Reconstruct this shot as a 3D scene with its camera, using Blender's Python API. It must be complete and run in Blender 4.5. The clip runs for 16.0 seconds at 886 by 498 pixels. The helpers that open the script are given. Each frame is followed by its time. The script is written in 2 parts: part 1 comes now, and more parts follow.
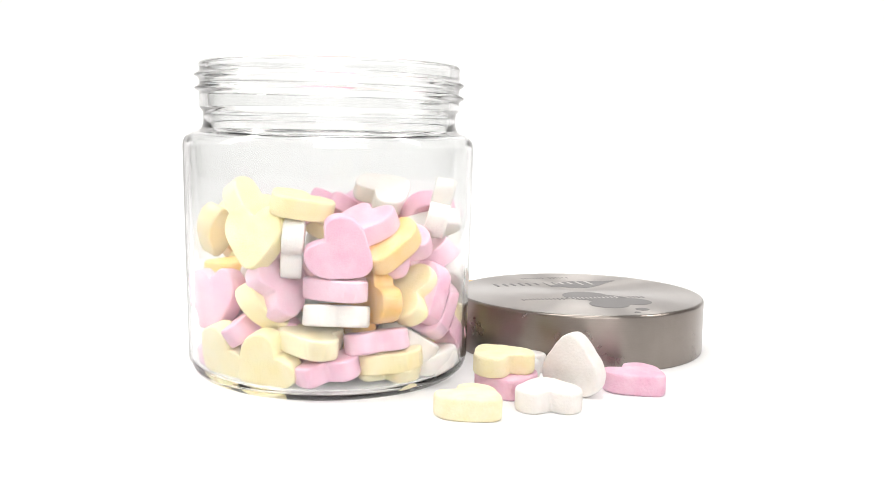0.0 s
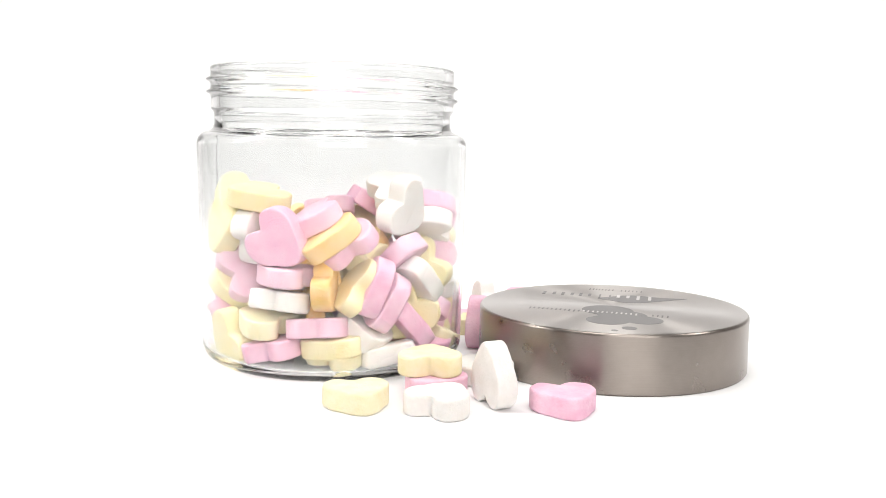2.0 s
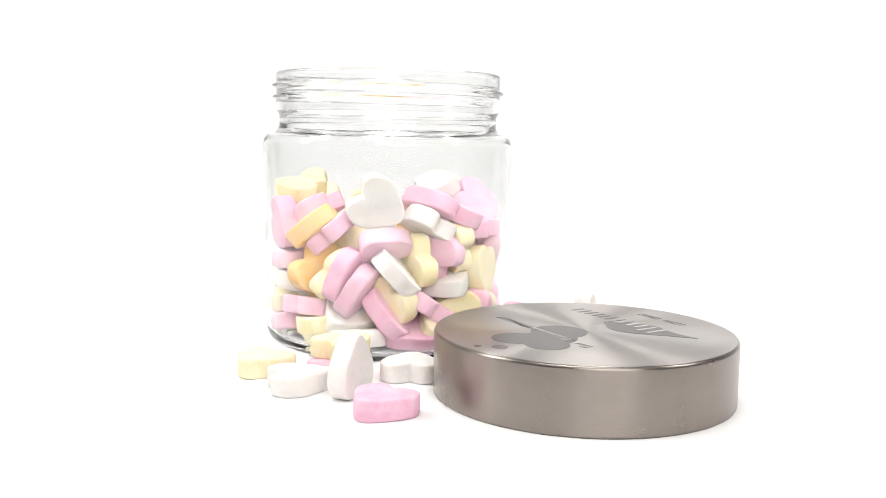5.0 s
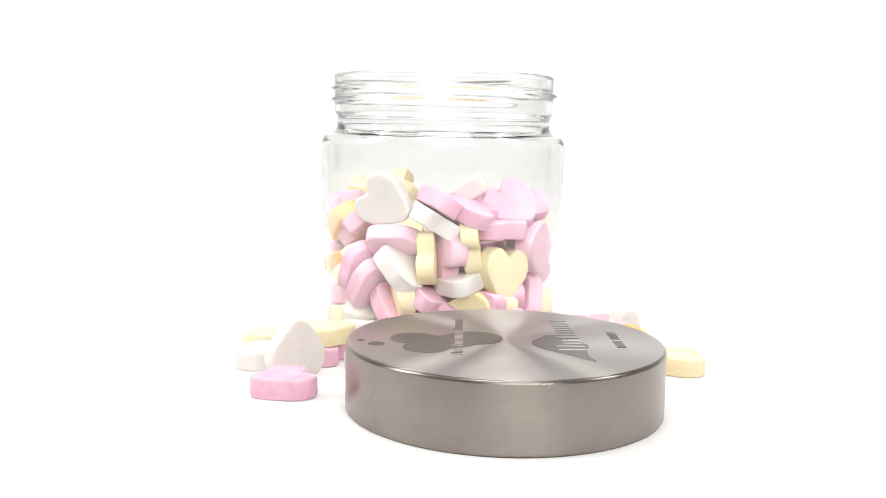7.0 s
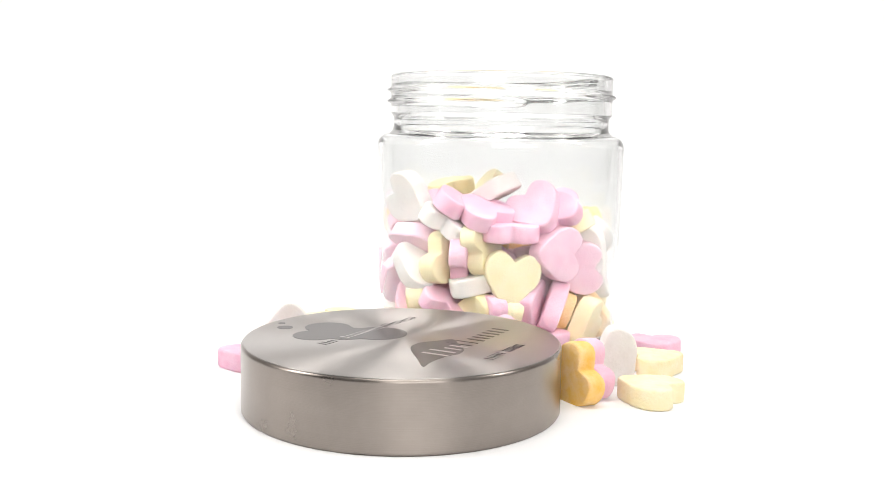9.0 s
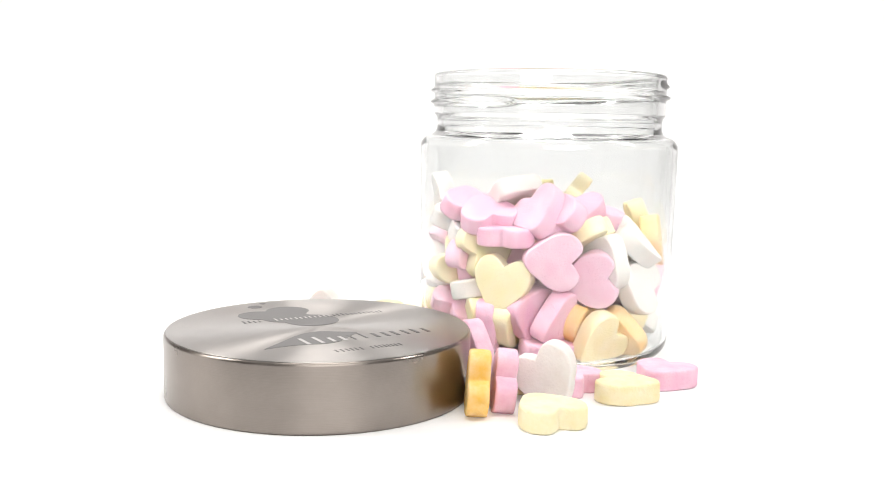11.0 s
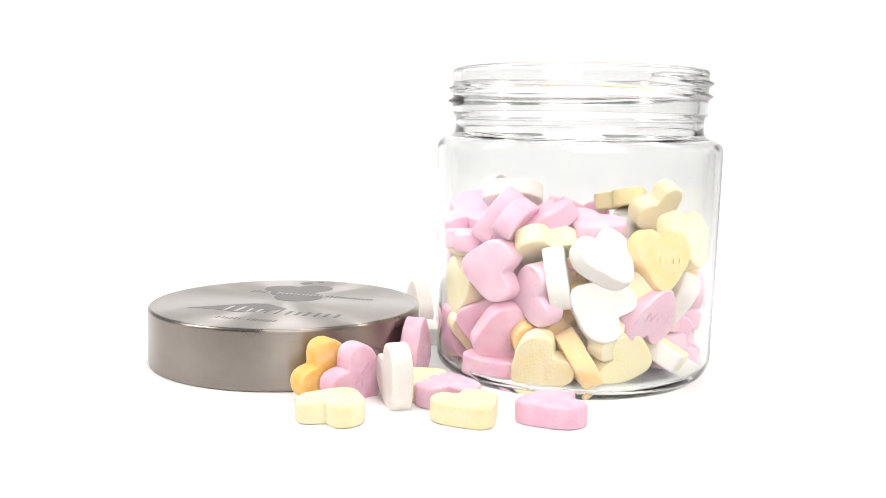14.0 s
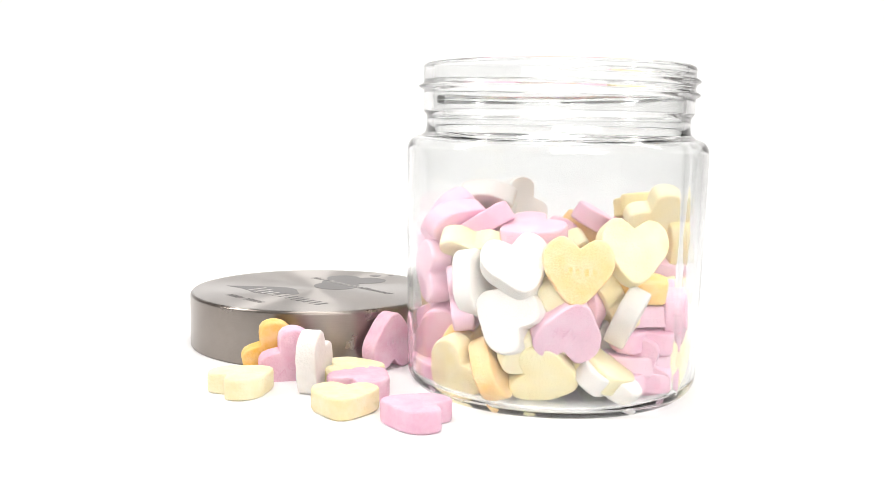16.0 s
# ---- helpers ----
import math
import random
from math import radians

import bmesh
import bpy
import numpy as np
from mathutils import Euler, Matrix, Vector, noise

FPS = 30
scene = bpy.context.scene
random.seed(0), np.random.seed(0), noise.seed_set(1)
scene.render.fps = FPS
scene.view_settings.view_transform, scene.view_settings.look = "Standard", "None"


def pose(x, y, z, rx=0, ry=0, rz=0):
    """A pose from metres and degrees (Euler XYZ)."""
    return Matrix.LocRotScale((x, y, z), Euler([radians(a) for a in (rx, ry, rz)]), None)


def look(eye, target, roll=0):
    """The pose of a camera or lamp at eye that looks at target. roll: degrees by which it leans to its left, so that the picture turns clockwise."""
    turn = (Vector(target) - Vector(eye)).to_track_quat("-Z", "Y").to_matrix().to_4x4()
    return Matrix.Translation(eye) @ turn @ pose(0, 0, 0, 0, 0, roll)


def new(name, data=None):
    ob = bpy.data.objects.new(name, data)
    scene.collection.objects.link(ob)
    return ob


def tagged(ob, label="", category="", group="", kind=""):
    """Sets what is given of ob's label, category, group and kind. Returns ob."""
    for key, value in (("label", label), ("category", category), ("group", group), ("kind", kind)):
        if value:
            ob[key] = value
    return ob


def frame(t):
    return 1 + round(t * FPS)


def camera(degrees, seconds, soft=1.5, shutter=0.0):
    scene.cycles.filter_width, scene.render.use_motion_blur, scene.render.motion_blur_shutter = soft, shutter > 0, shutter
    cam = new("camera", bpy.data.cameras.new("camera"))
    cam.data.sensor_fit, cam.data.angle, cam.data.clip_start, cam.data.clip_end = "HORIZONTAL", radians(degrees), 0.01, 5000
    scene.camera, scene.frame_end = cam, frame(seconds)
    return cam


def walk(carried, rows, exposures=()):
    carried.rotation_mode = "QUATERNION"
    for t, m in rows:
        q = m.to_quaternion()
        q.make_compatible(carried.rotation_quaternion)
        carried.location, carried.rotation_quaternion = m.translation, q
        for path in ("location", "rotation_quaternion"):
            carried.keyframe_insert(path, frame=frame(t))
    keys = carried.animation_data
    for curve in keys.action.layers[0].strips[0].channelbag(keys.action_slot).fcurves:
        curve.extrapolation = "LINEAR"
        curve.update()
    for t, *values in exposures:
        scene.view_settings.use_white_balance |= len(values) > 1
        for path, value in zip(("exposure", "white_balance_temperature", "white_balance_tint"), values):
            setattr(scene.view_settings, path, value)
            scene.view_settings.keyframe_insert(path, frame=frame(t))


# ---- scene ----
# A glass jar of heart sweets, its steel lid and some loose sweets turn on a white table before a fixed camera.
SECONDS = 16.0
cam = camera(50.0, SECONDS, soft=0.88)
VIEW = pose(0.0, -0.350, 0.0865, 90 - 7.32, 0, 0.46) @ pose(0, 0, 0, 0, 0, 1.0)
walk(cam, [(0.0, VIEW), (SECONDS, VIEW)])

# ---- light: a bright white table-top booth, unseen lamps above and around it ----
world = bpy.data.worlds.new("booth_light")
scene.world = world
world.use_nodes = True
world.node_tree.nodes["Background"].inputs[0].default_value = (1.0, 0.99, 0.98, 1)
world.node_tree.nodes["Background"].inputs[1].default_value = 0.43


def softbox(name, size_x, size_y, power, m, tint=(1.0, 0.975, 0.95)):
    data = bpy.data.lights.new(name, "AREA")
    data.shape, data.size, data.size_y, data.energy, data.color = "RECTANGLE", size_x, size_y, power, tint
    ob = new(name, data)
    ob.matrix_world = m
    return ob


softbox("softbox_above", 0.5, 0.35, 5.8, look((0.0, -0.10, 1.0), (0.0, 0.02, 0.0)))
# unseen fill from the camera's side, added to brighten front faces
softbox("softbox_front", 0.9, 0.5, 8.0, look((0.25, -1.15, 0.54), (0.0, 0.02, 0.04)))
softbox("softbox_west", 0.2, 0.6, 2.2, look((-0.80, -0.15, 0.55), (0.0, 0.0, 0.05)))
# unseen pair added only to bring the backdrop up to white
softbox("backdrop_light_west", 0.3, 0.8, 12.0, look((-1.05, 0.05, 1.15), (-0.70, 1.0, 0.45)))
softbox("backdrop_light_east", 0.3, 0.8, 12.0, look((1.05, 0.05, 1.15), (0.70, 1.0, 0.45)))
scene.view_settings.exposure = -0.10

# ---- materials ----


def material(name, colour, rough=0.5, metal=0.0):
    mat = bpy.data.materials.new(name)
    mat.use_nodes = True
    b = mat.node_tree.nodes["Principled BSDF"]
    b.inputs["Base Color"].default_value = (*colour, 1)
    b.inputs["Roughness"].default_value = rough
    b.inputs["Metallic"].default_value = metal
    return mat, mat.node_tree, b


def node(tree, kind, **values):
    n = tree.nodes.new(kind)
    for key, value in values.items():
        n.inputs[key].default_value = value
    return n


def sugar(name, colour):
    """Pressed sugar: chalky, speckled, finely pitted, with a little powder on it."""
    mat, tree, b = material(name, colour, 0.72)
    place = tree.nodes.new("ShaderNodeTexCoord")
    info = tree.nodes.new("ShaderNodeObjectInfo")
    shift = tree.nodes.new("ShaderNodeVectorMath")
    shift.operation = "ADD"
    tree.links.new(place.outputs["Object"], shift.inputs[0])
    tree.links.new(info.outputs["Random"], shift.inputs[1])
    grain = node(tree, "ShaderNodeTexNoise", Scale=2600.0, Detail=4.0, Roughness=0.65)
    blotch = node(tree, "ShaderNodeTexNoise", Scale=190.0, Detail=3.0, Roughness=0.6)
    pits = node(tree, "ShaderNodeTexVoronoi", Scale=1100.0)
    for n in (grain, blotch, pits):
        tree.links.new(shift.outputs[0], n.inputs["Vector"])
    ramp = tree.nodes.new("ShaderNodeValToRGB")
    pale = tuple(c + (0.86 - c) * 0.35 for c in colour)
    deep = tuple(c * 0.93 for c in colour)
    ramp.color_ramp.elements[0].position, ramp.color_ramp.elements[0].color = 0.30, (*deep, 1)
    ramp.color_ramp.elements[1].position, ramp.color_ramp.elements[1].color = 0.78, (*pale, 1)
    tree.links.new(blotch.outputs["Fac"], ramp.inputs[0])
    hue = tree.nodes.new("ShaderNodeHueSaturation")
    spread = node(tree, "ShaderNodeMapRange")
    spread.inputs["To Min"].default_value, spread.inputs["To Max"].default_value = 0.86, 1.10
    tree.links.new(info.outputs["Random"], spread.inputs[0])
    tree.links.new(spread.outputs[0], hue.inputs["Saturation"])
    tree.links.new(ramp.outputs[0], hue.inputs["Color"])
    tree.links.new(hue.outputs[0], b.inputs["Base Color"])
    mix = tree.nodes.new("ShaderNodeMath")
    mix.operation = "ADD"
    tree.links.new(grain.outputs["Fac"], mix.inputs[0])
    tree.links.new(pits.outputs["Distance"], mix.inputs[1])
    add = tree.nodes.new("ShaderNodeMath")
    add.operation = "MULTIPLY_ADD"
    tree.links.new(blotch.outputs["Fac"], add.inputs[0])
    add.inputs[1].default_value = 1.6
    tree.links.new(mix.outputs[0], add.inputs[2])
    bump = node(tree, "ShaderNodeBump", Strength=0.42, Distance=0.0003)
    tree.links.new(add.outputs[0], bump.inputs["Height"])
    tree.links.new(bump.outputs[0], b.inputs["Normal"])
    b.inputs["Subsurface Weight"].default_value = 0.25
    b.inputs["Subsurface Radius"].default_value = (0.0016, 0.0012, 0.0010)
    b.inputs["Subsurface Scale"].default_value = 1.0
    b.inputs["Specular IOR Level"].default_value = 0.30
    return mat


SUGAR = {
    "pink": sugar("pink_sugar", (0.86, 0.50, 0.64)),
    "yellow": sugar("yellow_sugar", (0.93, 0.82, 0.48)),
    "white": sugar("white_sugar", (0.845, 0.808, 0.768)),
    "orange": sugar("orange_sugar", (0.95, 0.57, 0.12)),
    "peach": sugar("peach_sugar", (0.95, 0.60, 0.19)),
    "cream": sugar("cream_sugar", (0.92, 0.79, 0.47)),
}


def brushed_steel(name, colour, rough, anisotropy, turned):
    """Stainless steel with a fine grain along circles round its own axis; smudges and soft reflections are painted into
    its colour.
    """
    mat, tree, b = material(name, colour, rough, 1.0)
    place = tree.nodes.new("ShaderNodeTexCoord")
    apart = tree.nodes.new("ShaderNodeSeparateXYZ")
    tree.links.new(place.outputs["Object"], apart.inputs[0])
    if turned:
        far = tree.nodes.new("ShaderNodeVectorMath")
        far.operation = "LENGTH"
        flat = node(tree, "ShaderNodeCombineXYZ")
        tree.links.new(apart.outputs["X"], flat.inputs["X"])
        tree.links.new(apart.outputs["Y"], flat.inputs["Y"])
        tree.links.new(flat.outputs[0], far.inputs[0])
        along = far.outputs["Value"]
    else:
        along = apart.outputs["Z"]
    line = node(tree, "ShaderNodeCombineXYZ")
    tree.links.new(along, line.inputs["X"])
    fine = node(tree, "ShaderNodeTexNoise", Scale=9000.0, Detail=3.0)
    tree.links.new(line.outputs[0], fine.inputs["Vector"])
    smear_reflection = node(tree, "ShaderNodeTexNoise", Scale=55.0, Detail=4.0, Roughness=0.55)
    tree.links.new(place.outputs["Object"], smear_reflection.inputs["Vector"])
    shade = node(tree, "ShaderNodeMapRange")
    shade.inputs["From Min"].default_value, shade.inputs["From Max"].default_value = 0.3, 0.7
    shade.inputs["To Min"].default_value, shade.inputs["To Max"].default_value = rough - 0.05, rough + 0.07
    tree.links.new(smear_reflection.outputs["Fac"], shade.inputs[0])
    tree.links.new(shade.outputs[0], b.inputs["Roughness"])
    # colour blotches: smudges, and soft uneven reflections painted in
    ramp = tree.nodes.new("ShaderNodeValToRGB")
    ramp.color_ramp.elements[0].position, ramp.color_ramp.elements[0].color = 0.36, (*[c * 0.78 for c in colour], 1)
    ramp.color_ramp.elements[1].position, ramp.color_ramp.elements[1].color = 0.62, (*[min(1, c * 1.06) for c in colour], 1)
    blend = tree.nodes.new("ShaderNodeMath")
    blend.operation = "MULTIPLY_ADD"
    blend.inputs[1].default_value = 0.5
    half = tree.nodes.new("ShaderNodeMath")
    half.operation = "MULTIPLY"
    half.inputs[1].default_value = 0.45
    tree.links.new(smear_reflection.outputs["Fac"], half.inputs[0])
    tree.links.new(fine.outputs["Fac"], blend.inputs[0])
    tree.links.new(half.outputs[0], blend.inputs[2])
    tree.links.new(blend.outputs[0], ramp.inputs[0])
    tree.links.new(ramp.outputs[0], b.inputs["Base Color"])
    bump = node(tree, "ShaderNodeBump", Strength=0.02, Distance=0.00002)
    tree.links.new(fine.outputs["Fac"], bump.inputs["Height"])
    tree.links.new(bump.outputs[0], b.inputs["Normal"])
    ring = tree.nodes.new("ShaderNodeTangent")
    ring.direction_type, ring.axis = "RADIAL", "Z"
    tree.links.new(ring.outputs[0], b.inputs["Tangent"])
    b.inputs["Anisotropic"].default_value = anisotropy
    b.inputs["Anisotropic Rotation"].default_value = 0.25
    return mat


# side painted darker than the top, for the dark room it would reflect
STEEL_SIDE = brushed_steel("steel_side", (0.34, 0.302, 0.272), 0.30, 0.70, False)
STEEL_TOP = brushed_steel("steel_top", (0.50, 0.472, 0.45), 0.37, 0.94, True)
ETCH, _, _ = material("etched_grey", (0.17, 0.16, 0.155), 0.38, 0.85)

GLASS, glass_tree, glass_node = material("clear_glass", (0.905, 0.917, 0.914), 0.0)
glass_node.inputs["Transmission Weight"].default_value = 1.0
glass_node.inputs["IOR"].default_value = 1.48
glass_wave = node(glass_tree, "ShaderNodeTexNoise", Scale=45.0, Detail=1.0)
glass_place = glass_tree.nodes.new("ShaderNodeTexCoord")
glass_tree.links.new(glass_place.outputs["Object"], glass_wave.inputs["Vector"])
glass_bump = node(glass_tree, "ShaderNodeBump", Strength=0.12, Distance=0.0008)
glass_tree.links.new(glass_wave.outputs["Fac"], glass_bump.inputs["Height"])
glass_tree.links.new(glass_bump.outputs[0], glass_node.inputs["Normal"])

PAPER, paper_tree, paper_node = material("white_paper", (0.90, 0.90, 0.905), 0.6)
paper_noise = node(paper_tree, "ShaderNodeTexNoise", Scale=14.0, Detail=5.0)
paper_ramp = paper_tree.nodes.new("ShaderNodeValToRGB")
paper_ramp.color_ramp.elements[0].color, paper_ramp.color_ramp.elements[1].color = (0.885, 0.885, 0.89, 1), (0.915, 0.915, 0.92, 1)
paper_tree.links.new(paper_noise.outputs["Fac"], paper_ramp.inputs[0])
paper_tree.links.new(paper_ramp.outputs[0], paper_node.inputs["Base Color"])
PANEL, _, _ = material("panel_grey", (0.16, 0.15, 0.145), 0.8)

# ---- helpers ----


def mesh_of(name, bm, mat, smooth=True):
    bmesh.ops.recalc_face_normals(bm, faces=bm.faces)
    data = bpy.data.meshes.new(name)
    bm.to_mesh(data)
    bm.free()
    data.materials.append(mat)
    for p in data.polygons:
        p.use_smooth = smooth
    return data


def part(name, bm, mat, parent, label="", smooth=True):
    ob = new(name, mesh_of(name, bm, mat, smooth))
    ob.parent = parent
    return tagged(ob, label)


def lathe(profile, steps, closed=False, bulge=None):
    """Turn a profile of (radius, height) round z; a radius of 0 closes on the axis. bulge(angle, radius, height) adds to the radius."""
    bm = bmesh.new()
    rings = []
    for r, z in profile:
        if r <= 1e-9:
            rings.append([bm.verts.new((0, 0, z))])
            continue
        ring = []
        for k in range(steps):
            a = 2 * math.pi * k / steps
            rr = r + (bulge(a, r, z) if bulge else 0)
            ring.append(bm.verts.new((rr * math.cos(a), rr * math.sin(a), z)))
        rings.append(ring)
    pairs = list(zip(rings, rings[1:])) + ([(rings[-1], rings[0])] if closed else [])
    for a, b in pairs:
        for k in range(steps):
            j = (k + 1) % steps
            if len(a) == 1 and len(b) == 1:
                continue
            if len(a) == 1:
                bm.faces.new((a[0], b[j], b[k]))
            elif len(b) == 1:
                bm.faces.new((a[k], a[j], b[0]))
            else:
                bm.faces.new((a[k], a[j], b[j], b[k]))
    return bm


def arc(cr, cz, radius, a0, a1, n):
    """Points of a quarter or other arc for a profile."""
    return [(cr + radius * math.cos(radians(a0 + (a1 - a0) * k / n)), cz + radius * math.sin(radians(a0 + (a1 - a0) * k / n))) for k in range(n + 1)]


# ---- setting: a white sheet that sweeps up behind, unseen grey panels at the sides and behind the camera ----
def sweep():
    bm = bmesh.new()
    line = [(-1.6, 0.0), (-0.6, 0.0), (0.0, 0.0), (0.55, 0.0)]
    line += [(0.55 + 0.45 * math.sin(radians(a)), 0.45 - 0.45 * math.cos(radians(a))) for a in range(6, 91, 6)]
    line += [(1.0, 1.0), (1.0, 1.7)]
    for x in (-1.4, 1.4):
        for y, z in line:
            bm.verts.new((x, y, z))
    bm.verts.ensure_lookup_table()
    n = len(line)
    for k in range(n - 1):
        bm.faces.new((bm.verts[k], bm.verts[n + k], bm.verts[n + k + 1], bm.verts[k + 1]))
    ob = new("ground", mesh_of("ground", bm, PAPER))
    thick = ob.modifiers.new("thickness", "SOLIDIFY")
    thick.thickness, thick.offset = 0.004, 1
    return tagged(ob, "seamless white paper sheet curving up behind the jar", "backdrop", kind="structure")


def slab(name, size, at, mat, label):
    bm = bmesh.new()
    bmesh.ops.create_cube(bm, size=1.0)
    bmesh.ops.scale(bm, vec=size, verts=bm.verts)
    ob = new(name, mesh_of(name, bm, mat, False))
    ob.location = at
    return tagged(ob, label, "wall", kind="structure")


sweep()
# out of view, added to darken what the lid and glass reflect
slab("dark_panel_west", (0.03, 2.6, 1.7), (-1.42, -0.3, 0.85), PANEL, "unseen grey panel added beside the table")
slab("dark_panel_east", (0.03, 2.6, 1.7), (1.42, -0.3, 0.85), PANEL, "unseen grey panel added beside the table")
slab("dark_panel_south", (2.9, 0.05, 1.7), (0.0, -1.63, 0.85), PANEL, "unseen grey panel added behind the camera")

TURNED = []          # everything that stands on the turning table


def stand(ob, m):
    ob.matrix_world = m
    TURNED.append((ob, m.copy()))
    return ob


# ---- the glass jar ----
JAR = (0.00805, 0.04445)


def glass_jar():
    out = arc(0.0418, 0.0068, 0.0071, -86, 0, 9)                    # rounded foot
    out += [(0.0491, 0.020), (0.0495, 0.045), (0.0499, 0.0783)]
    out += arc(0.0449, 0.0790, 0.0050, 8, 84, 8)                    # shoulder
    out += [(0.0441, 0.0850), (0.0436, 0.0863), (0.0435, 0.0893), (0.0437, 0.0906), (0.0444, 0.0914)]
    out += [(0.0447, 0.0918 + 0.0004 * k) for k in range(35)]       # threaded neck
    out += arc(0.0435, 0.1058, 0.0014, 0, 90, 5)                    # lip
    inn = arc(0.0426, 0.1060, 0.0012, 90, 180, 4)
    inn += [(0.0414, 0.095), (0.0412, 0.0872), (0.0414, 0.0842)]
    inn += arc(0.0452, 0.0799, 0.0025, 84, 0, 6)
    inn += [(0.0475, 0.045), (0.0472, 0.012)]
    inn += arc(0.0432, 0.0070, 0.0040, 0, -90, 7)
    inn += [(0.020, 0.0031), (0.0, 0.0029)]
    foot = [(0.0, 0.0013), (0.036, 0.0011), (0.0402, 0.0007), (0.0411, 0.0)]

    def ridge(a, r, z):
        seam = abs((a - radians(75.5) + math.pi) % (2 * math.pi) - math.pi)
        if r > 0.0485 and seam < radians(1.2):                           # mould seam down the side
            return 0.00045
        if not (0.0915 < z < 0.1052 and r > 0.0442):
            return 0.0
        total = 0.0
        for k in range(3):
            run = ((a - 0.4) % (2 * math.pi)) / (2 * math.pi) + k        # turns below the thread's start
            if run < 1.75:
                fade = min(1.0, run / 0.05, (1.75 - run) / 0.05)
                d = (z - (0.1032 - 0.0044 * run)) / 0.00082
                total = max(total, fade * math.exp(-d * d))
        return 0.0017 * total

    jar = new("glass_jar")
    shell = lathe(foot + out + inn, 176, False, ridge)
    bmesh.ops.recalc_face_normals(shell, faces=shell.faces)
    for name, low, high in (("base", -1.0, 0.0036), ("body", 0.0036, 0.0856), ("threaded_neck", 0.0856, 1.0)):
        bm = shell.copy()
        bm.normal_update()
        spare = [f for f in bm.faces if not low < f.calc_center_median().z <= high]
        bmesh.ops.delete(bm, geom=spare, context="FACES")
        data = bpy.data.meshes.new(name)
        bm.to_mesh(data)
        bm.free()
        data.materials.append(GLASS)
        for p in data.polygons:
            p.use_smooth = True
        ob = new(name, data)
        ob.parent = jar
        ob.visible_shadow = name == "threaded_neck"
    shell.free()
    return tagged(jar, "open clear glass jar with threaded neck, two thirds full", "jar")


stand(glass_jar(), pose(*JAR, 0.0, 0, 0, 0))

# ---- the steel lid ----
LID = (0.0015, -0.0610)


def steel_lid():
    lid = new("jar_lid")
    R, H = 0.0496, 0.0210
    side = [(R - 0.0011, 0.0), (R - 0.0003, 0.0), (R, 0.0005), (R, 0.0012), (R - 0.0001, 0.010)] + arc(R - 0.0013, H - 0.0013, 0.0012, 0, 62, 5)
    side += [(R - 0.0026, H - 0.0012), (R - 0.0015, H - 0.004), (R - 0.0011, 0.010)]
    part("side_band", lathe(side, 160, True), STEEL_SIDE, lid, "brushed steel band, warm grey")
    top = [(0.0, H), (0.012, H), (0.030, H), (R - 0.0030, H)] + arc(R - 0.0013, H - 0.0013, 0.0013, 88, 62, 3) + [(R - 0.0027, H - 0.0014), (0.0, H - 0.0012)]
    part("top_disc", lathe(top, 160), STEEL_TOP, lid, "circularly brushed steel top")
    return tagged(lid, "round brushed stainless steel screw lid lying flat on the table", "jar lid")


LID_OB = stand(steel_lid(), pose(*LID, 0.0, 0, 0, 0))

# ---- heart sweets ----
WIDE, THICK = 0.0205, 0.0067


def heart_outline(n):
    """Points round a plump heart one unit wide, point down; knots are (degrees from the notch, radius)."""
    knots = [(0, 0.33), (12, 0.415), (27, 0.555), (45, 0.585), (66, 0.555), (90, 0.475), (120, 0.395), (150, 0.425), (168, 0.482), (180, 0.50)]
    angles = [radians(k[0]) for k in knots]
    full = [-a for a in angles[:0:-1]] + angles
    radii = [k[1] for k in knots[:0:-1]] + [k[1] for k in knots]
    pts = []
    for k in range(n):
        a = -math.pi + 2 * math.pi * k / n
        i = max(0, min(len(full) - 2, int(np.searchsorted(full, a)) - 1))
        u = (a - full[i]) / (full[i + 1] - full[i])
        r0, r1, r2, r3 = radii[i - 1 if i else -2], radii[i], radii[i + 1], radii[i + 2 if i + 2 < len(radii) else 1]
        r = 0.5 * (2 * r1 + (r2 - r0) * u + (2 * r0 - 5 * r1 + 4 * r2 - r3) * u * u + (3 * r1 - r0 - 3 * r2 + r3) * u ** 3)
        pts.append((r * math.sin(a), r * math.cos(a)))
    return pts


def heart_mesh(name, mat, dome, seed):
    """A pressed heart tablet: rounded rim, faintly domed faces, small dents."""
    bm = bmesh.new()
    rim = heart_outline(44)
    h = THICK / 2
    rows = []
    for inset, z in ((0.60, h * (1 + dome)), (0.09, h * (1 + dome * 0.25)), (0.052, h * 0.985), (0.024, h * 0.925), (0.007, h * 0.82), (0.0, h * 0.68), (0.0, h * 0.2)):
        rows.append((inset, z))
    rows += [(i, -z) for i, z in reversed(rows)]
    rings = []
    for inset, z in rows:
        ring = []
        for x, y in rim:
            k = 1 - inset
            px, py = x * k * WIDE, y * k * WIDE
            wob = noise.noise(Vector((px * 260 + seed * 7.3, py * 260, z * 300))) * 0.00018
            ring.append(bm.verts.new((px * (1 + wob * 30), py * (1 + wob * 30), z + wob)))
        rings.append(ring)
    n = len(rim)
    for a, b in zip(rings, rings[1:]):
        for k in range(n):
            bm.faces.new((a[k], a[(k + 1) % n], b[(k + 1) % n], b[k]))
    for ring, z in ((rings[0], h * (1 + dome)), (rings[-1], -h * (1 + dome))):
        c = bm.verts.new((0, 0, z))
        for k in range(n):
            bm.faces.new((ring[k], ring[(k + 1) % n], c))
    return mesh_of(name, bm, mat)


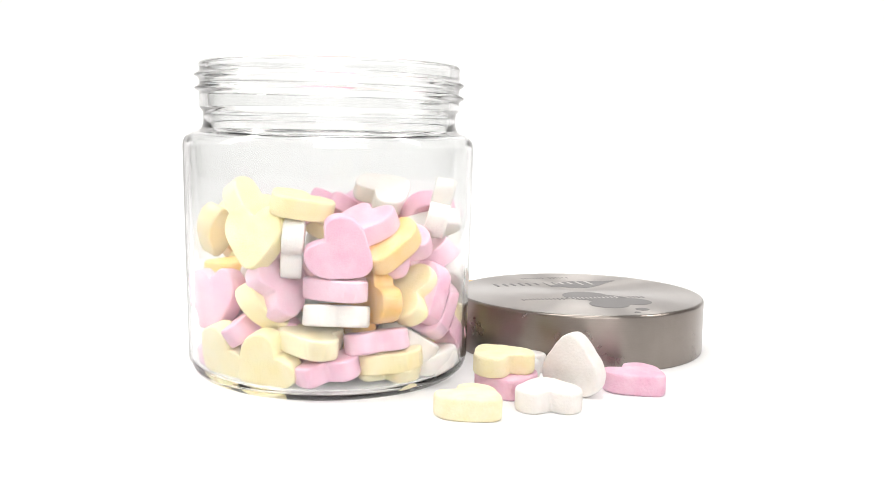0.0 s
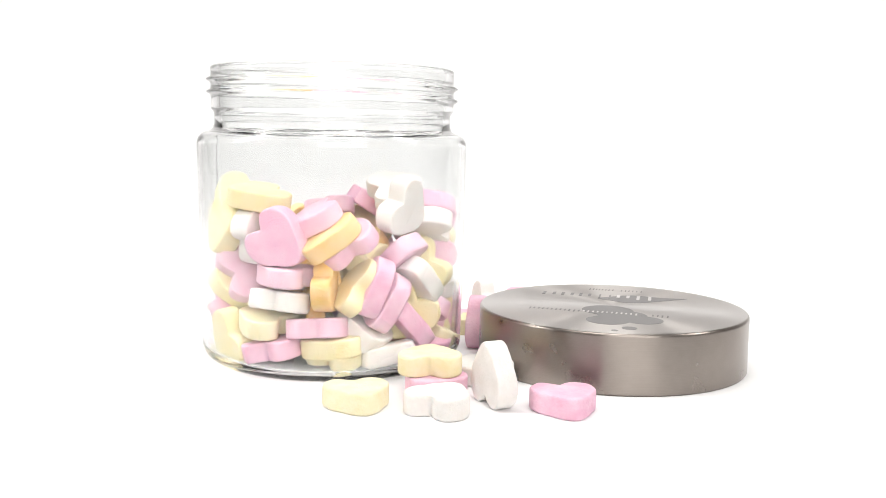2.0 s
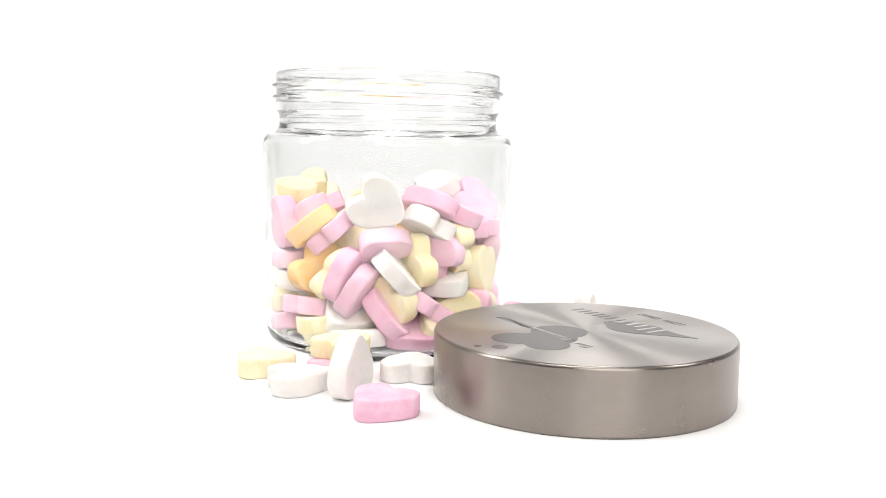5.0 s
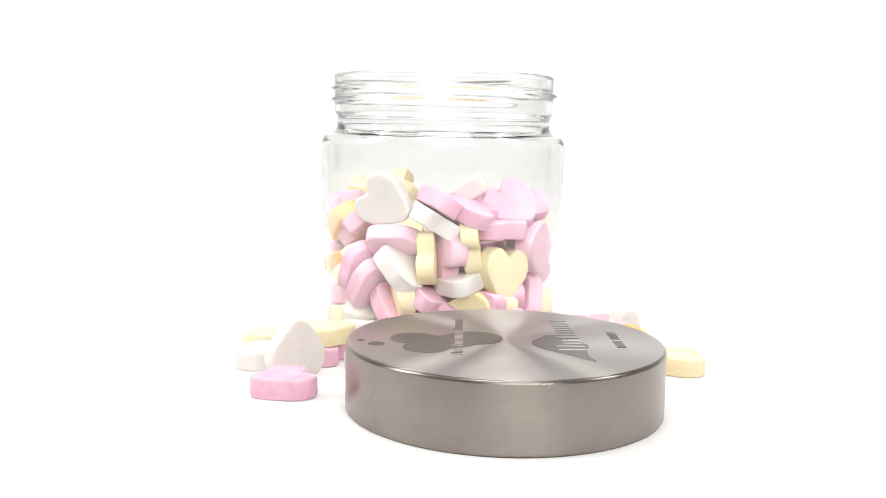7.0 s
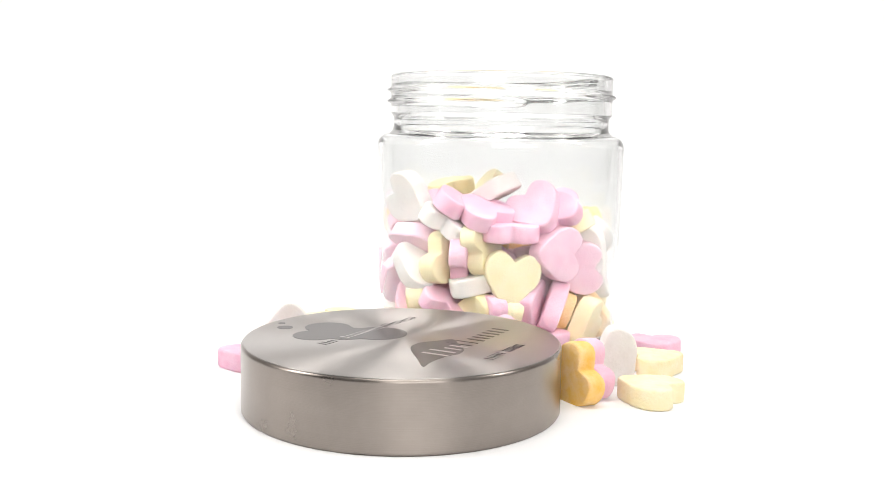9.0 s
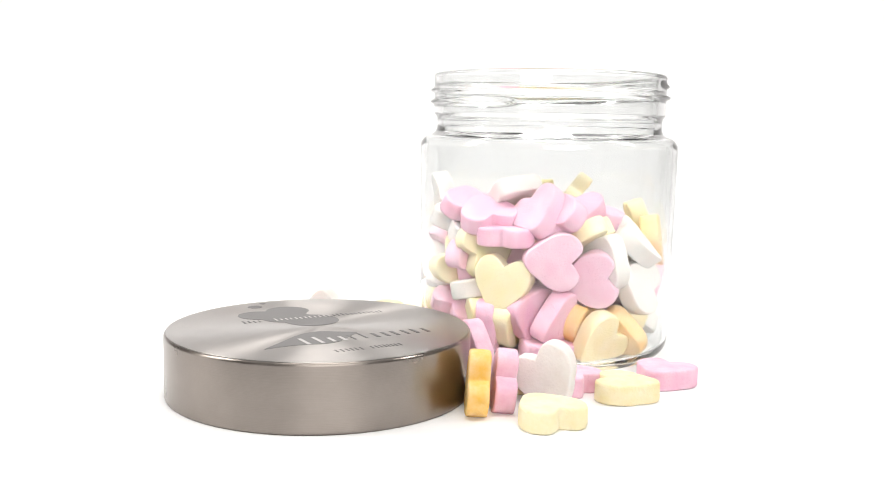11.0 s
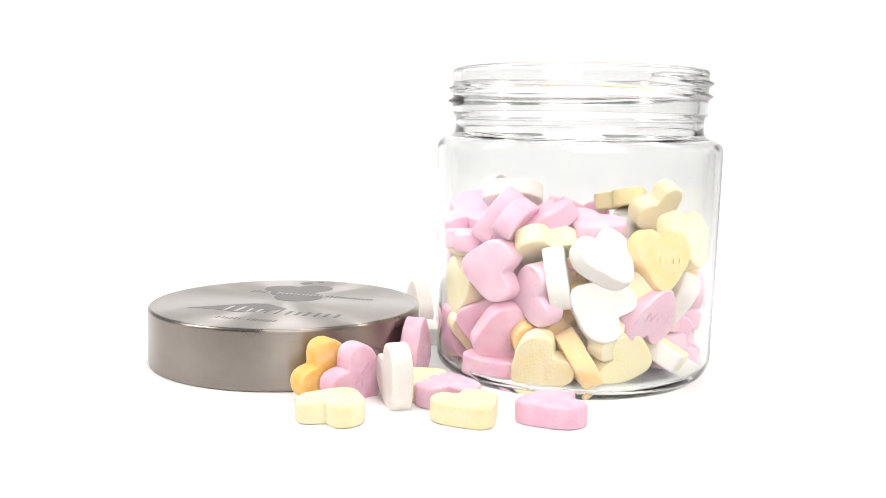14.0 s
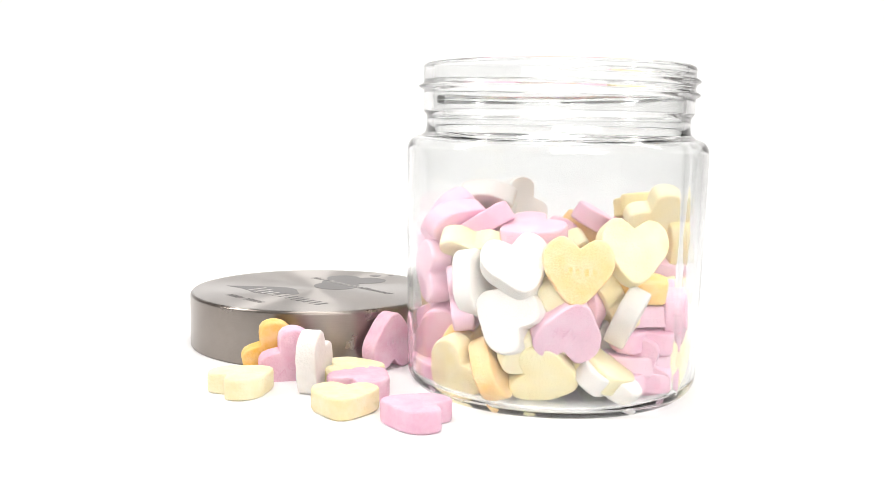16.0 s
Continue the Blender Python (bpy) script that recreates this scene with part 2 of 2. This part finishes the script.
HEARTS = {(c, v): heart_mesh("heart_sweet", SUGAR[c], (0.02, 0.05, 0.0)[v], v + 3 * i) for i, c in enumerate(SUGAR) for v in range(3)}
TONE = {"pink": "pale pink", "yellow": "pale yellow", "white": "white", "orange": "orange", "peach": "light orange", "cream": "cream yellow"}
COUNT = [0]


def lettering(word, size, depth):
    """The word as a solid mesh, depth thick, centred on its own middle."""
    curve = bpy.data.curves.new("lettering", "FONT")
    curve.body, curve.size, curve.extrude = word, size, depth / 2
    curve.align_x, curve.align_y, curve.resolution_u = "CENTER", "CENTER", 2
    ob = new("lettering", curve)
    data = bpy.data.meshes.new_from_object(ob.evaluated_get(bpy.context.evaluated_depsgraph_get()))
    bpy.data.objects.remove(ob)
    data.materials.clear()
    return data


def worn_bars(count, depth):
    """A worn, unreadable word: a short row of bars."""
    bm = bmesh.new()
    for k in range(count):
        at = (-0.5 * (count - 1) + k) * 0.0024
        bmesh.ops.create_cube(bm, size=1.0, matrix=Matrix.Translation((at, 0, 0)) @ Matrix.Diagonal((0.0013, 0.0017 + 0.0004 * (k % 2), depth, 1)))
    data = bpy.data.meshes.new("lettering")
    bm.to_mesh(data)
    bm.free()
    return data


def pressed(ob, word, turned, face, mat):
    """Sink a word into the face of one sweet; the floor of the letters is a part of its own."""
    make = (lambda d: worn_bars(int(word[4:] or 4), d)) if word.startswith("bars") else (lambda d: lettering(word, 0.0050, d))
    cutter = new("cutter", make(0.00056))
    cutter.matrix_world = pose(0, 0, face, 0, 0, turned)
    ob.data = ob.data.copy()
    cut = ob.modifiers.new("pressed_word", "BOOLEAN")
    cut.operation, cut.object, cut.solver = "DIFFERENCE", cutter, "EXACT"
    bpy.context.view_layer.update()
    data = bpy.data.meshes.new_from_object(ob.evaluated_get(bpy.context.evaluated_depsgraph_get()))
    ob.modifiers.remove(cut)
    data.name = "heart_sweet"
    data.set_sharp_from_angle(angle=radians(38))
    ob.data = data
    bpy.data.objects.remove(cutter)
    floor = make(0.00012)
    floor.materials.append(mat)
    text = new("lettering", floor)
    text.parent = ob
    text.matrix_basis = pose(0, 0, face - 0.00026, 0, 0, turned)
    return text


def sweet(colour, x, y, z, rx, ry, rz, where="in the jar", word="", word_turn=0):
    COUNT[0] += 1
    ob = new("heart_sweet", HEARTS[colour, COUNT[0] % 3])
    words = {"in the jar": " heart-shaped sugar sweet among others in the glass jar", "flat": " heart-shaped sugar sweet lying flat on the white table",
             "upright": " heart-shaped sugar sweet standing on edge beside the jar"}[where]
    tagged(ob, TONE[colour] + words, "sweet", "sweets in the jar" if where == "in the jar" else "loose sweets on the table")
    if word:
        text = pressed(ob, word, word_turn, THICK / 2 * (1 + (0.02, 0.05, 0.0)[COUNT[0] % 3]), SUGAR[colour])
        if not word.startswith("bars"):
            tagged(text, "pressed-in word " + word)
            tagged(ob, TONE[colour] + " heart-shaped sugar sweet with the word " + word)
    return stand(ob, pose(x, y, z, rx, ry, rz))


# in the jar, from the glass inwards
sweet("yellow", -0.0152, 0.0788, 0.0509, 76.9, -1.9, -143.9)
sweet("yellow", -0.0055, 0.0770, 0.0587, 42.6, 36.6, -87.4)
sweet("yellow", -0.0196, 0.0675, 0.0614, -2.3, 12.1, -146.5)
sweet("white", -0.0174, 0.0678, 0.0495, -98.6, -58.0, 164.9)
sweet("pink", -0.0324, 0.0574, 0.0475, 99.9, -54.5, -116.8)
sweet("pink", -0.0259, 0.0480, 0.0540, 29.8, 0.4, -160.5)
sweet("peach", -0.0309, 0.0421, 0.0484, 37.6, -8.7, -136.3)
sweet("pink", -0.0256, 0.0361, 0.0475, -26.3, 33.5, 93.4)
sweet("pink", -0.0264, 0.0572, 0.0350, -2.3, -2.6, 157.6)
sweet("white", -0.0266, 0.0571, 0.0261, 10.6, -2.5, 69.4)
sweet("orange", -0.0278, 0.0429, 0.0311, 88.2, -43.9, -1.1)
sweet("yellow", -0.0268, 0.0322, 0.0315, 1.9, 52.7, 110.8)
sweet("pink", -0.0280, 0.0271, 0.0305, 62.5, -33.7, -144.5)
sweet("pink", -0.0254, 0.0232, 0.0250, 53.1, -29.7, -132.0)
sweet("white", -0.0163, 0.0132, 0.0335, -41.5, 27.0, -107.6)
sweet("yellow", -0.0151, 0.0161, 0.0204, 80.6, -35.9, 97.8)
sweet("pink", -0.0174, 0.0163, 0.0179, -46.1, 22.9, -129.1)
sweet("white", -0.0252, 0.0295, 0.0150, 18.3, 26.4, -65.6)
sweet("white", -0.0253, 0.0239, 0.0076, -0.3, -10.3, -115.8)
sweet("pink", -0.0096, 0.0115, 0.0090, 9.1, 19.4, -97.4)
sweet("yellow", -0.0291, 0.0409, 0.0114, 6.7, 0.3, -167.9)
sweet("yellow", -0.0266, 0.0381, 0.0094, -18.3, -6.6, 57.4)
sweet("pink", -0.0283, 0.0450, 0.0172, 10.0, 3.7, 85.3)
sweet("yellow", -0.0232, 0.0647, 0.0181, -5.5, 4.1, 148.2)
sweet("pink", -0.0253, 0.0598, 0.0098, -3.7, 10.4, 69.2)
sweet("yellow", -0.0175, 0.0770, 0.0102, 107.1, 51.7, -128.9)
sweet("yellow", 0.0001, 0.0842, 0.0102, 113.0, 48.2, -139.1)
sweet("pink", 0.0075, 0.0852, 0.0283, 85.1, -5.5, -151.9)
sweet("pink", -0.0146, 0.0710, 0.0349, -27.7, -58.8, 59.8)
sweet("yellow", 0.0431, 0.0556, 0.0187, -69.2, 34.2, 146.2)
sweet("pink", -0.0042, 0.0769, 0.0221, 7.7, 33.3, 79.3)
sweet("white", -0.0206, 0.0172, 0.0581, 114.1, -58.2, -51.5, word="bars", word_turn=0)
sweet("white", -0.0036, 0.0107, 0.0508, -4.1, -30.6, -178.6)
sweet("pink", -0.0010, 0.0109, 0.0576, -26.1, -19.5, -123.6)
sweet("pink", 0.0096, 0.0091, 0.0551, -21.0, 7.0, -117.3)
sweet("pink", 0.0333, 0.0217, 0.0553, -47.7, 38.5, -169.4)
sweet("pink", 0.0201, 0.0103, 0.0480, -1.1, -0.4, -161.1)
sweet("yellow", 0.0104, 0.0092, 0.0428, -70.0, -66.9, -125.9)
sweet("yellow", -0.0055, 0.0121, 0.0352, 82.9, -54.6, 75.7)
sweet("white", 0.0062, 0.0085, 0.0275, 6.1, -10.4, -16.7)
sweet("yellow", 0.0218, 0.0057, 0.0308, 87.8, 9.5, 23.2)
sweet("pink", -0.0032, 0.0112, 0.0198, -17.9, -29.7, -173.4)
sweet("pink", 0.0278, 0.0134, 0.0203, -109.3, 73.2, -113.9)
sweet("pink", 0.0353, 0.0179, 0.0180, 129.1, 58.4, 134.8, word="MOO", word_turn=0)
sweet("pink", 0.0365, 0.0144, 0.0402, -104.2, 85.4, -144.6)
sweet("pink", 0.0421, 0.0285, 0.0328, 134.7, 79.3, 73.0)
sweet("yellow", 0.0378, 0.0304, 0.0482, 30.6, -7.1, -67.8)
sweet("pink", 0.0331, 0.0311, 0.0557, 32.3, -7.0, 23.9)
sweet("pink", 0.0287, 0.0158, 0.0562, 46.2, -35.1, 15.7)
sweet("white", 0.0117, 0.0210, 0.0631, -13.7, -28.1, 23.9)
sweet("white", 0.0444, 0.0351, 0.0399, -78.1, 28.6, -3.0)
sweet("white", 0.0471, 0.0502, 0.0447, 49.3, -12.5, 129.0, word="bars", word_turn=0)
sweet("white", 0.0488, 0.0480, 0.0300, -62.7, 59.2, -67.0)
sweet("peach", 0.0430, 0.0675, 0.0446, 80.4, 4.1, 116.6, word="bars5", word_turn=0)
sweet("yellow", 0.0291, 0.0792, 0.0498, 69.0, 4.1, 131.0)
sweet("pink", 0.0428, 0.0654, 0.0274, -110.0, -10.7, -49.7, word="GAAF", word_turn=0)
sweet("cream", 0.0461, 0.0298, 0.0102, 112.8, 48.7, 93.9)
sweet("orange", 0.0366, 0.0318, 0.0149, 108.4, -9.8, 99.4)
sweet("peach", 0.0455, 0.0420, 0.0126, -62.0, 6.0, 9.4)
sweet("yellow", 0.0416, 0.0578, 0.0122, 150.0, -65.9, 59.6)
sweet("yellow", 0.0316, 0.0722, 0.0129, 13.0, 31.9, 123.5)
sweet("white", 0.0308, 0.0730, 0.0112, -22.5, -25.5, -43.2)
sweet("white", 0.0235, 0.0770, 0.0291, 114.6, 4.9, -168.1)
sweet("yellow", 0.0210, 0.0696, 0.0326, 3.1, -58.1, -49.8)
sweet("pink", -0.0185, 0.0179, 0.0420, -27.9, -32.9, -65.8)
sweet("yellow", 0.0209, 0.0104, 0.0176, -127.2, 72.2, -105.7)
sweet("pink", 0.0149, 0.0058, 0.0165, -87.3, 50.2, -52.6)
sweet("yellow", 0.0082, 0.0069, 0.0146, -36.7, -83.9, -88.5)
sweet("pink", 0.0325, 0.0157, 0.0074, -0.7, 7.2, 11.8)
sweet("pink", 0.0328, 0.0471, 0.0541, 10.9, 11.0, 62.3)
sweet("pink", 0.0014, 0.0100, 0.0396, -91.5, -40.8, -79.2)
sweet("orange", 0.0146, 0.0778, 0.0370, 3.9, 1.0, 143.2)
sweet("pink", 0.0136, 0.0780, 0.0293, 2.2, 1.8, 73.6)
sweet("pink", 0.0137, 0.0780, 0.0216, -7.3, -1.5, -56.5)
sweet("pink", 0.0137, 0.0780, 0.0136, 2.3, -5.2, 178.3)
sweet("pink", 0.0140, 0.0779, 0.0076, 0.0, -0.0, -51.1)
sweet("yellow", -0.0113, 0.0742, 0.0284, 56.0, -6.6, -39.5)
sweet("yellow", 0.0007, 0.0061, 0.0104, 3.7, 30.3, -71.1)
# loose on the table
sweet("yellow", -0.0645, 0.0282, 0.0034, 0.0, -0.0, -71.1, "flat")
sweet("yellow", -0.0447, 0.0065, 0.0102, 0.0, -0.0, 90.9, "flat")
sweet("pink", -0.0491, 0.0057, 0.0034, 0.0, -0.0, -115.3, "flat")
sweet("white", -0.0588, -0.0138, 0.0101, -90.4, 1.5, 23.5, "upright")
sweet("white", -0.0670, 0.0025, 0.0034, 0.0, -0.0, 62.1, "flat")
sweet("pink", -0.0654, -0.0359, 0.0034, 0.0, -0.0, -78.5, "flat")
sweet("white", -0.0291, -0.0105, 0.0034, 0.0, -0.0, 132.5, "flat")
sweet("pink", 0.0232, -0.0117, 0.0101, -90.2, -1.3, -13.1, "upright", word="bars", word_turn=0)
sweet("white", 0.0618, -0.0161, 0.0084, 90.7, -31.5, 19.8, "upright")
sweet("orange", 0.0527, -0.0392, 0.0074, 96.5, -55.6, 130.8, "upright")
sweet("pink", 0.0548, -0.0297, 0.0065, 99.3, -51.4, 130.1, "upright", word="ZOET", word_turn=0)
sweet("yellow", 0.0478, -0.0093, 0.0034, 0.0, -0.0, -145.9, "flat")
sweet("pink", 0.0563, 0.0002, 0.0034, 0.0, -0.0, -88.1, "flat")
sweet("cream", 0.0761, 0.0068, 0.0034, 0.0, -0.0, 120.4, "flat")
sweet("pink", 0.0742, 0.0305, 0.0034, 0.0, -0.0, 13.2, "flat")
sweet("yellow", 0.0757, -0.0332, 0.0034, 0.0, -0.0, -107.5, "flat")
# deeper in the jar
sweet("yellow", 0.0179, 0.0271, 0.0144, -162.4, -62.1, 171.0)
sweet("pink", 0.0159, 0.0484, 0.0106, 45.2, -40.3, -83.7)
sweet("yellow", 0.0345, 0.0408, 0.0137, 34.1, 82.2, 49.6)
sweet("pink", -0.0076, 0.0393, 0.0112, 55.4, 40.2, -160.9)
sweet("pink", 0.0162, 0.0782, 0.0117, 118.5, 64.4, 121.5)
sweet("yellow", 0.0021, 0.0522, 0.0150, -97.8, 38.3, 139.5)
sweet("yellow", 0.0106, 0.0250, 0.0176, -79.5, -60.9, -79.9)
sweet("yellow", 0.0004, 0.0450, 0.0150, -104.9, -12.1, 149.3)
sweet("pink", -0.0107, 0.0708, 0.0133, 113.5, -24.0, -108.5)
sweet("white", -0.0029, 0.0289, 0.0185, -17.8, 62.5, 126.4)
sweet("pink", 0.0034, 0.0337, 0.0138, -138.7, -23.2, -71.0)
sweet("white", -0.0094, 0.0614, 0.0129, 125.5, -74.3, 152.8)
sweet("yellow", 0.0170, 0.0386, 0.0112, 78.7, -64.7, 9.7)
sweet("yellow", 0.0262, 0.0482, 0.0145, -164.0, 73.9, 179.9)
sweet("pink", 0.0320, 0.0293, 0.0270, 87.2, -10.1, 39.6)
sweet("pink", 0.0099, 0.0582, 0.0168, 94.1, -31.6, -11.7)
sweet("yellow", 0.0089, 0.0661, 0.0085, 167.7, 6.5, -96.8)
sweet("yellow", 0.0123, 0.0446, 0.0232, 162.5, 49.9, 111.8)
sweet("yellow", -0.0045, 0.0455, 0.0234, -157.1, -51.3, -39.7)
sweet("pink", -0.0100, 0.0315, 0.0232, -152.9, 13.1, -96.4)
sweet("pink", 0.0212, 0.0570, 0.0204, 74.0, -11.9, 107.2)
sweet("yellow", 0.0232, 0.0343, 0.0231, 66.9, -39.6, -77.1)
sweet("white", 0.0281, 0.0326, 0.0152, -96.0, 32.7, 71.7)
sweet("orange", -0.0162, 0.0486, 0.0220, -91.8, -46.0, -166.9)
sweet("pink", 0.0335, 0.0582, 0.0168, 71.4, 46.7, -80.1)
sweet("yellow", -0.0101, 0.0281, 0.0331, 79.7, -58.1, 148.8)
sweet("white", 0.0146, 0.0706, 0.0198, -70.4, -6.2, 117.8)
sweet("orange", 0.0051, 0.0690, 0.0260, -10.7, 8.5, -173.9)
sweet("pink", 0.0151, 0.0320, 0.0273, -165.7, 13.1, -33.6)
sweet("yellow", -0.0030, 0.0387, 0.0350, -155.0, 19.2, -25.0)
sweet("yellow", 0.0054, 0.0206, 0.0293, 129.0, -54.8, -89.0)
sweet("pink", 0.0074, 0.0481, 0.0300, -48.2, 54.7, 15.8)
sweet("orange", 0.0349, 0.0389, 0.0286, 78.3, 17.0, 34.3)
sweet("white", -0.0070, 0.0560, 0.0300, -9.5, -6.3, -130.9)
sweet("pink", 0.0130, 0.0198, 0.0342, -43.9, 0.5, -121.7)
sweet("orange", -0.0042, 0.0560, 0.0287, -33.5, 72.1, 80.2)
sweet("pink", 0.0260, 0.0612, 0.0291, 81.7, 10.0, -102.5)
sweet("pink", -0.0050, 0.0637, 0.0352, 57.6, 58.9, 17.8)
sweet("yellow", 0.0360, 0.0615, 0.0338, 55.1, -14.2, -163.5)
sweet("orange", 0.0172, 0.0498, 0.0333, 53.0, -49.0, -177.2)
sweet("orange", 0.0071, 0.0315, 0.0401, -38.1, 16.1, 45.9)
sweet("white", 0.0027, 0.0548, 0.0377, 137.1, -2.8, -56.2)
sweet("yellow", -0.0129, 0.0372, 0.0427, 39.4, 10.6, -28.3)
sweet("orange", -0.0153, 0.0443, 0.0361, -67.9, 43.7, -148.9)
sweet("pink", 0.0210, 0.0337, 0.0359, 177.0, -14.4, -18.5)
sweet("white", 0.0353, 0.0503, 0.0342, -70.2, -83.4, 153.1)
sweet("white", 0.0191, 0.0629, 0.0355, 52.6, 31.5, -158.0)
sweet("white", 0.0092, 0.0728, 0.0353, -139.7, 44.1, 109.5)

# ---- etched marks on the lid: plain shapes and bars ----
BRIGHT, _, _ = material("etched_bright", (0.62, 0.60, 0.585), 0.4, 0.9)
LID_TOP = 0.0210


def plate(name, outline, mat, lift=0.00006):
    """A hair-thin plate on the lid's top from an outline in metres."""
    bm = bmesh.new()
    low = [bm.verts.new((x, y, LID_TOP - 0.0002)) for x, y in outline]
    high = [bm.verts.new((x, y, LID_TOP + lift)) for x, y in outline]
    bm.faces.new(high)
    n = len(outline)
    for k in range(n):
        bm.faces.new((low[k], low[(k + 1) % n], high[(k + 1) % n], high[k]))
    return part(name, bm, mat, LID_OB, smooth=False)


def blob(centre, circles, n=72):
    """The outline of overlapping circles, seen from a point inside them all."""
    cx, cy = centre
    line = []
    for k in range(n):
        a = 2 * math.pi * k / n
        dx, dy = math.cos(a), math.sin(a)
        far = 0.0
        for x, y, r in circles:
            along = (x - cx) * dx + (y - cy) * dy
            off = (x - cx) ** 2 + (y - cy) ** 2 - along ** 2
            if off < r * r:
                far = max(far, along + math.sqrt(r * r - off))
        line.append((cx + far * dx, cy + far * dy))
    return line


def rounded(points, n):
    """A closed smooth curve through points, n steps from each to the next."""
    count, line = len(points), []
    for i in range(count):
        p0, p1, p2, p3 = (Vector(points[(i + k) % count]) for k in (-1, 0, 1, 2))
        for k in range(n):
            u = k / n
            q = 0.5 * (2 * p1 + (p2 - p0) * u + (2 * p0 - 5 * p1 + 4 * p2 - p3) * u * u + (3 * p1 - p0 - 3 * p2 + p3) * u ** 3)
            line.append((q.x, q.y))
    return line


def disc(x, y, r):
    return [(x + r * math.cos(2 * math.pi * k / 24), y + r * math.sin(2 * math.pi * k / 24)) for k in range(24)]


def bars(start, end, letters, mat, on_emblem=None):
    """A line of writing as plain bars: letters are (width, height) in letter units, 0 height for a gap."""
    a, b = Vector((*start, 0)), Vector((*end, 0))
    way = (b - a).normalized()
    up = Vector((-way.y, way.x, 0))
    total = sum(w for w, h in letters)
    unit = (b - a).length / total
    at = 0.0
    for w, h in letters:
        if h:
            strokes = (0.10, 0.62) if w > 0.7 else (0.2,)
            for s in strokes:
                p = a + way * (at + s * w) * unit
                q = p + way * 0.17 * min(w, 1.0) * unit
                line = [p, q, q + up * h, p + up * h]
                over = on_emblem and on_emblem(p)
                plate("letter_bar", [(v.x, v.y) for v in line], BRIGHT if over else mat, 0.00012 if over else 0.00009)
        at += w


def lid_marks():
    emblem = [(-0.0268, -0.0062, 0.0070), (-0.0275, 0.0062, 0.0076), (-0.0185, -0.0005, 0.0088), (-0.0092, 0.0032, 0.0093)]
    plate("emblem", blob((-0.0175, 0.0008), emblem), ETCH)
    plate("emblem_dot", disc(-0.0405, 0.0012, 0.0026), ETCH)
    plate("emblem_dot", disc(-0.0443, 0.0068, 0.0012), ETCH)
    swoosh = [(0.0166, -0.0325), (0.0125, -0.0245), (0.0078, -0.0155), (0.0062, -0.0100), (0.0072, -0.0050), (0.0108, -0.0012), (0.0155, 0.0030),
              (0.0185, -0.0020), (0.0208, -0.0060), (0.0224, -0.0100), (0.0222, -0.0145), (0.0200, -0.0185), (0.0180, -0.0235), (0.0172, -0.0280)]
    plate("swoosh", rounded(swoosh, 5), ETCH)
    on_swoosh = lambda p: p.y < -0.006
    bars((0.0195, -0.0200), (0.0298, 0.0240), [(1.2, 0.0085), (1.0, 0.0058), (0.55, 0.0088), (0.55, 0.0075), (0.95, 0.0058), (1.0, 0.0058), (1.05, 0.0058)], ETCH, on_swoosh)
    small = [(1.0, 0.0034), (0.9, 0.0026), (0.6, 0), (1.1, 0.0034)] + [(0.95, 0.0026)] * 6 + [(0.95, 0.0034)] + [(0.9, 0.0026)] * 4 + [(0.5, 0.0034)]
    on_emblem = lambda p: -0.008 < p.y < 0.012
    bars((-0.0185, -0.0175), (-0.0045, 0.0320), small, ETCH, on_emblem)
    bars((0.0330, -0.0185), (0.0385, 0.0030), [(1.2, 0.0030), (1.0, 0.0030), (1.1, 0.0030), (0.7, 0), (1.0, 0.0030), (0.9, 0.0030), (0.8, 0.0030), (1.0, 0.0030)], ETCH)


lid_marks()


def turn(t):
    """The table's turn in degrees: about 15 a second, clockwise seen from above."""
    u = (t - 8.0) / 8.0
    return -121.59 * u + 0.19 * u * u + 1.93 * u ** 3


def motions():
    times = [0.5 * k for k in range(33)]
    spins = [(t, pose(0, 0, 0, 0, 0, turn(t))) for t in times]
    for ob, m in TURNED:
        walk(ob, [(t, s @ m) for t, s in spins])


motions()
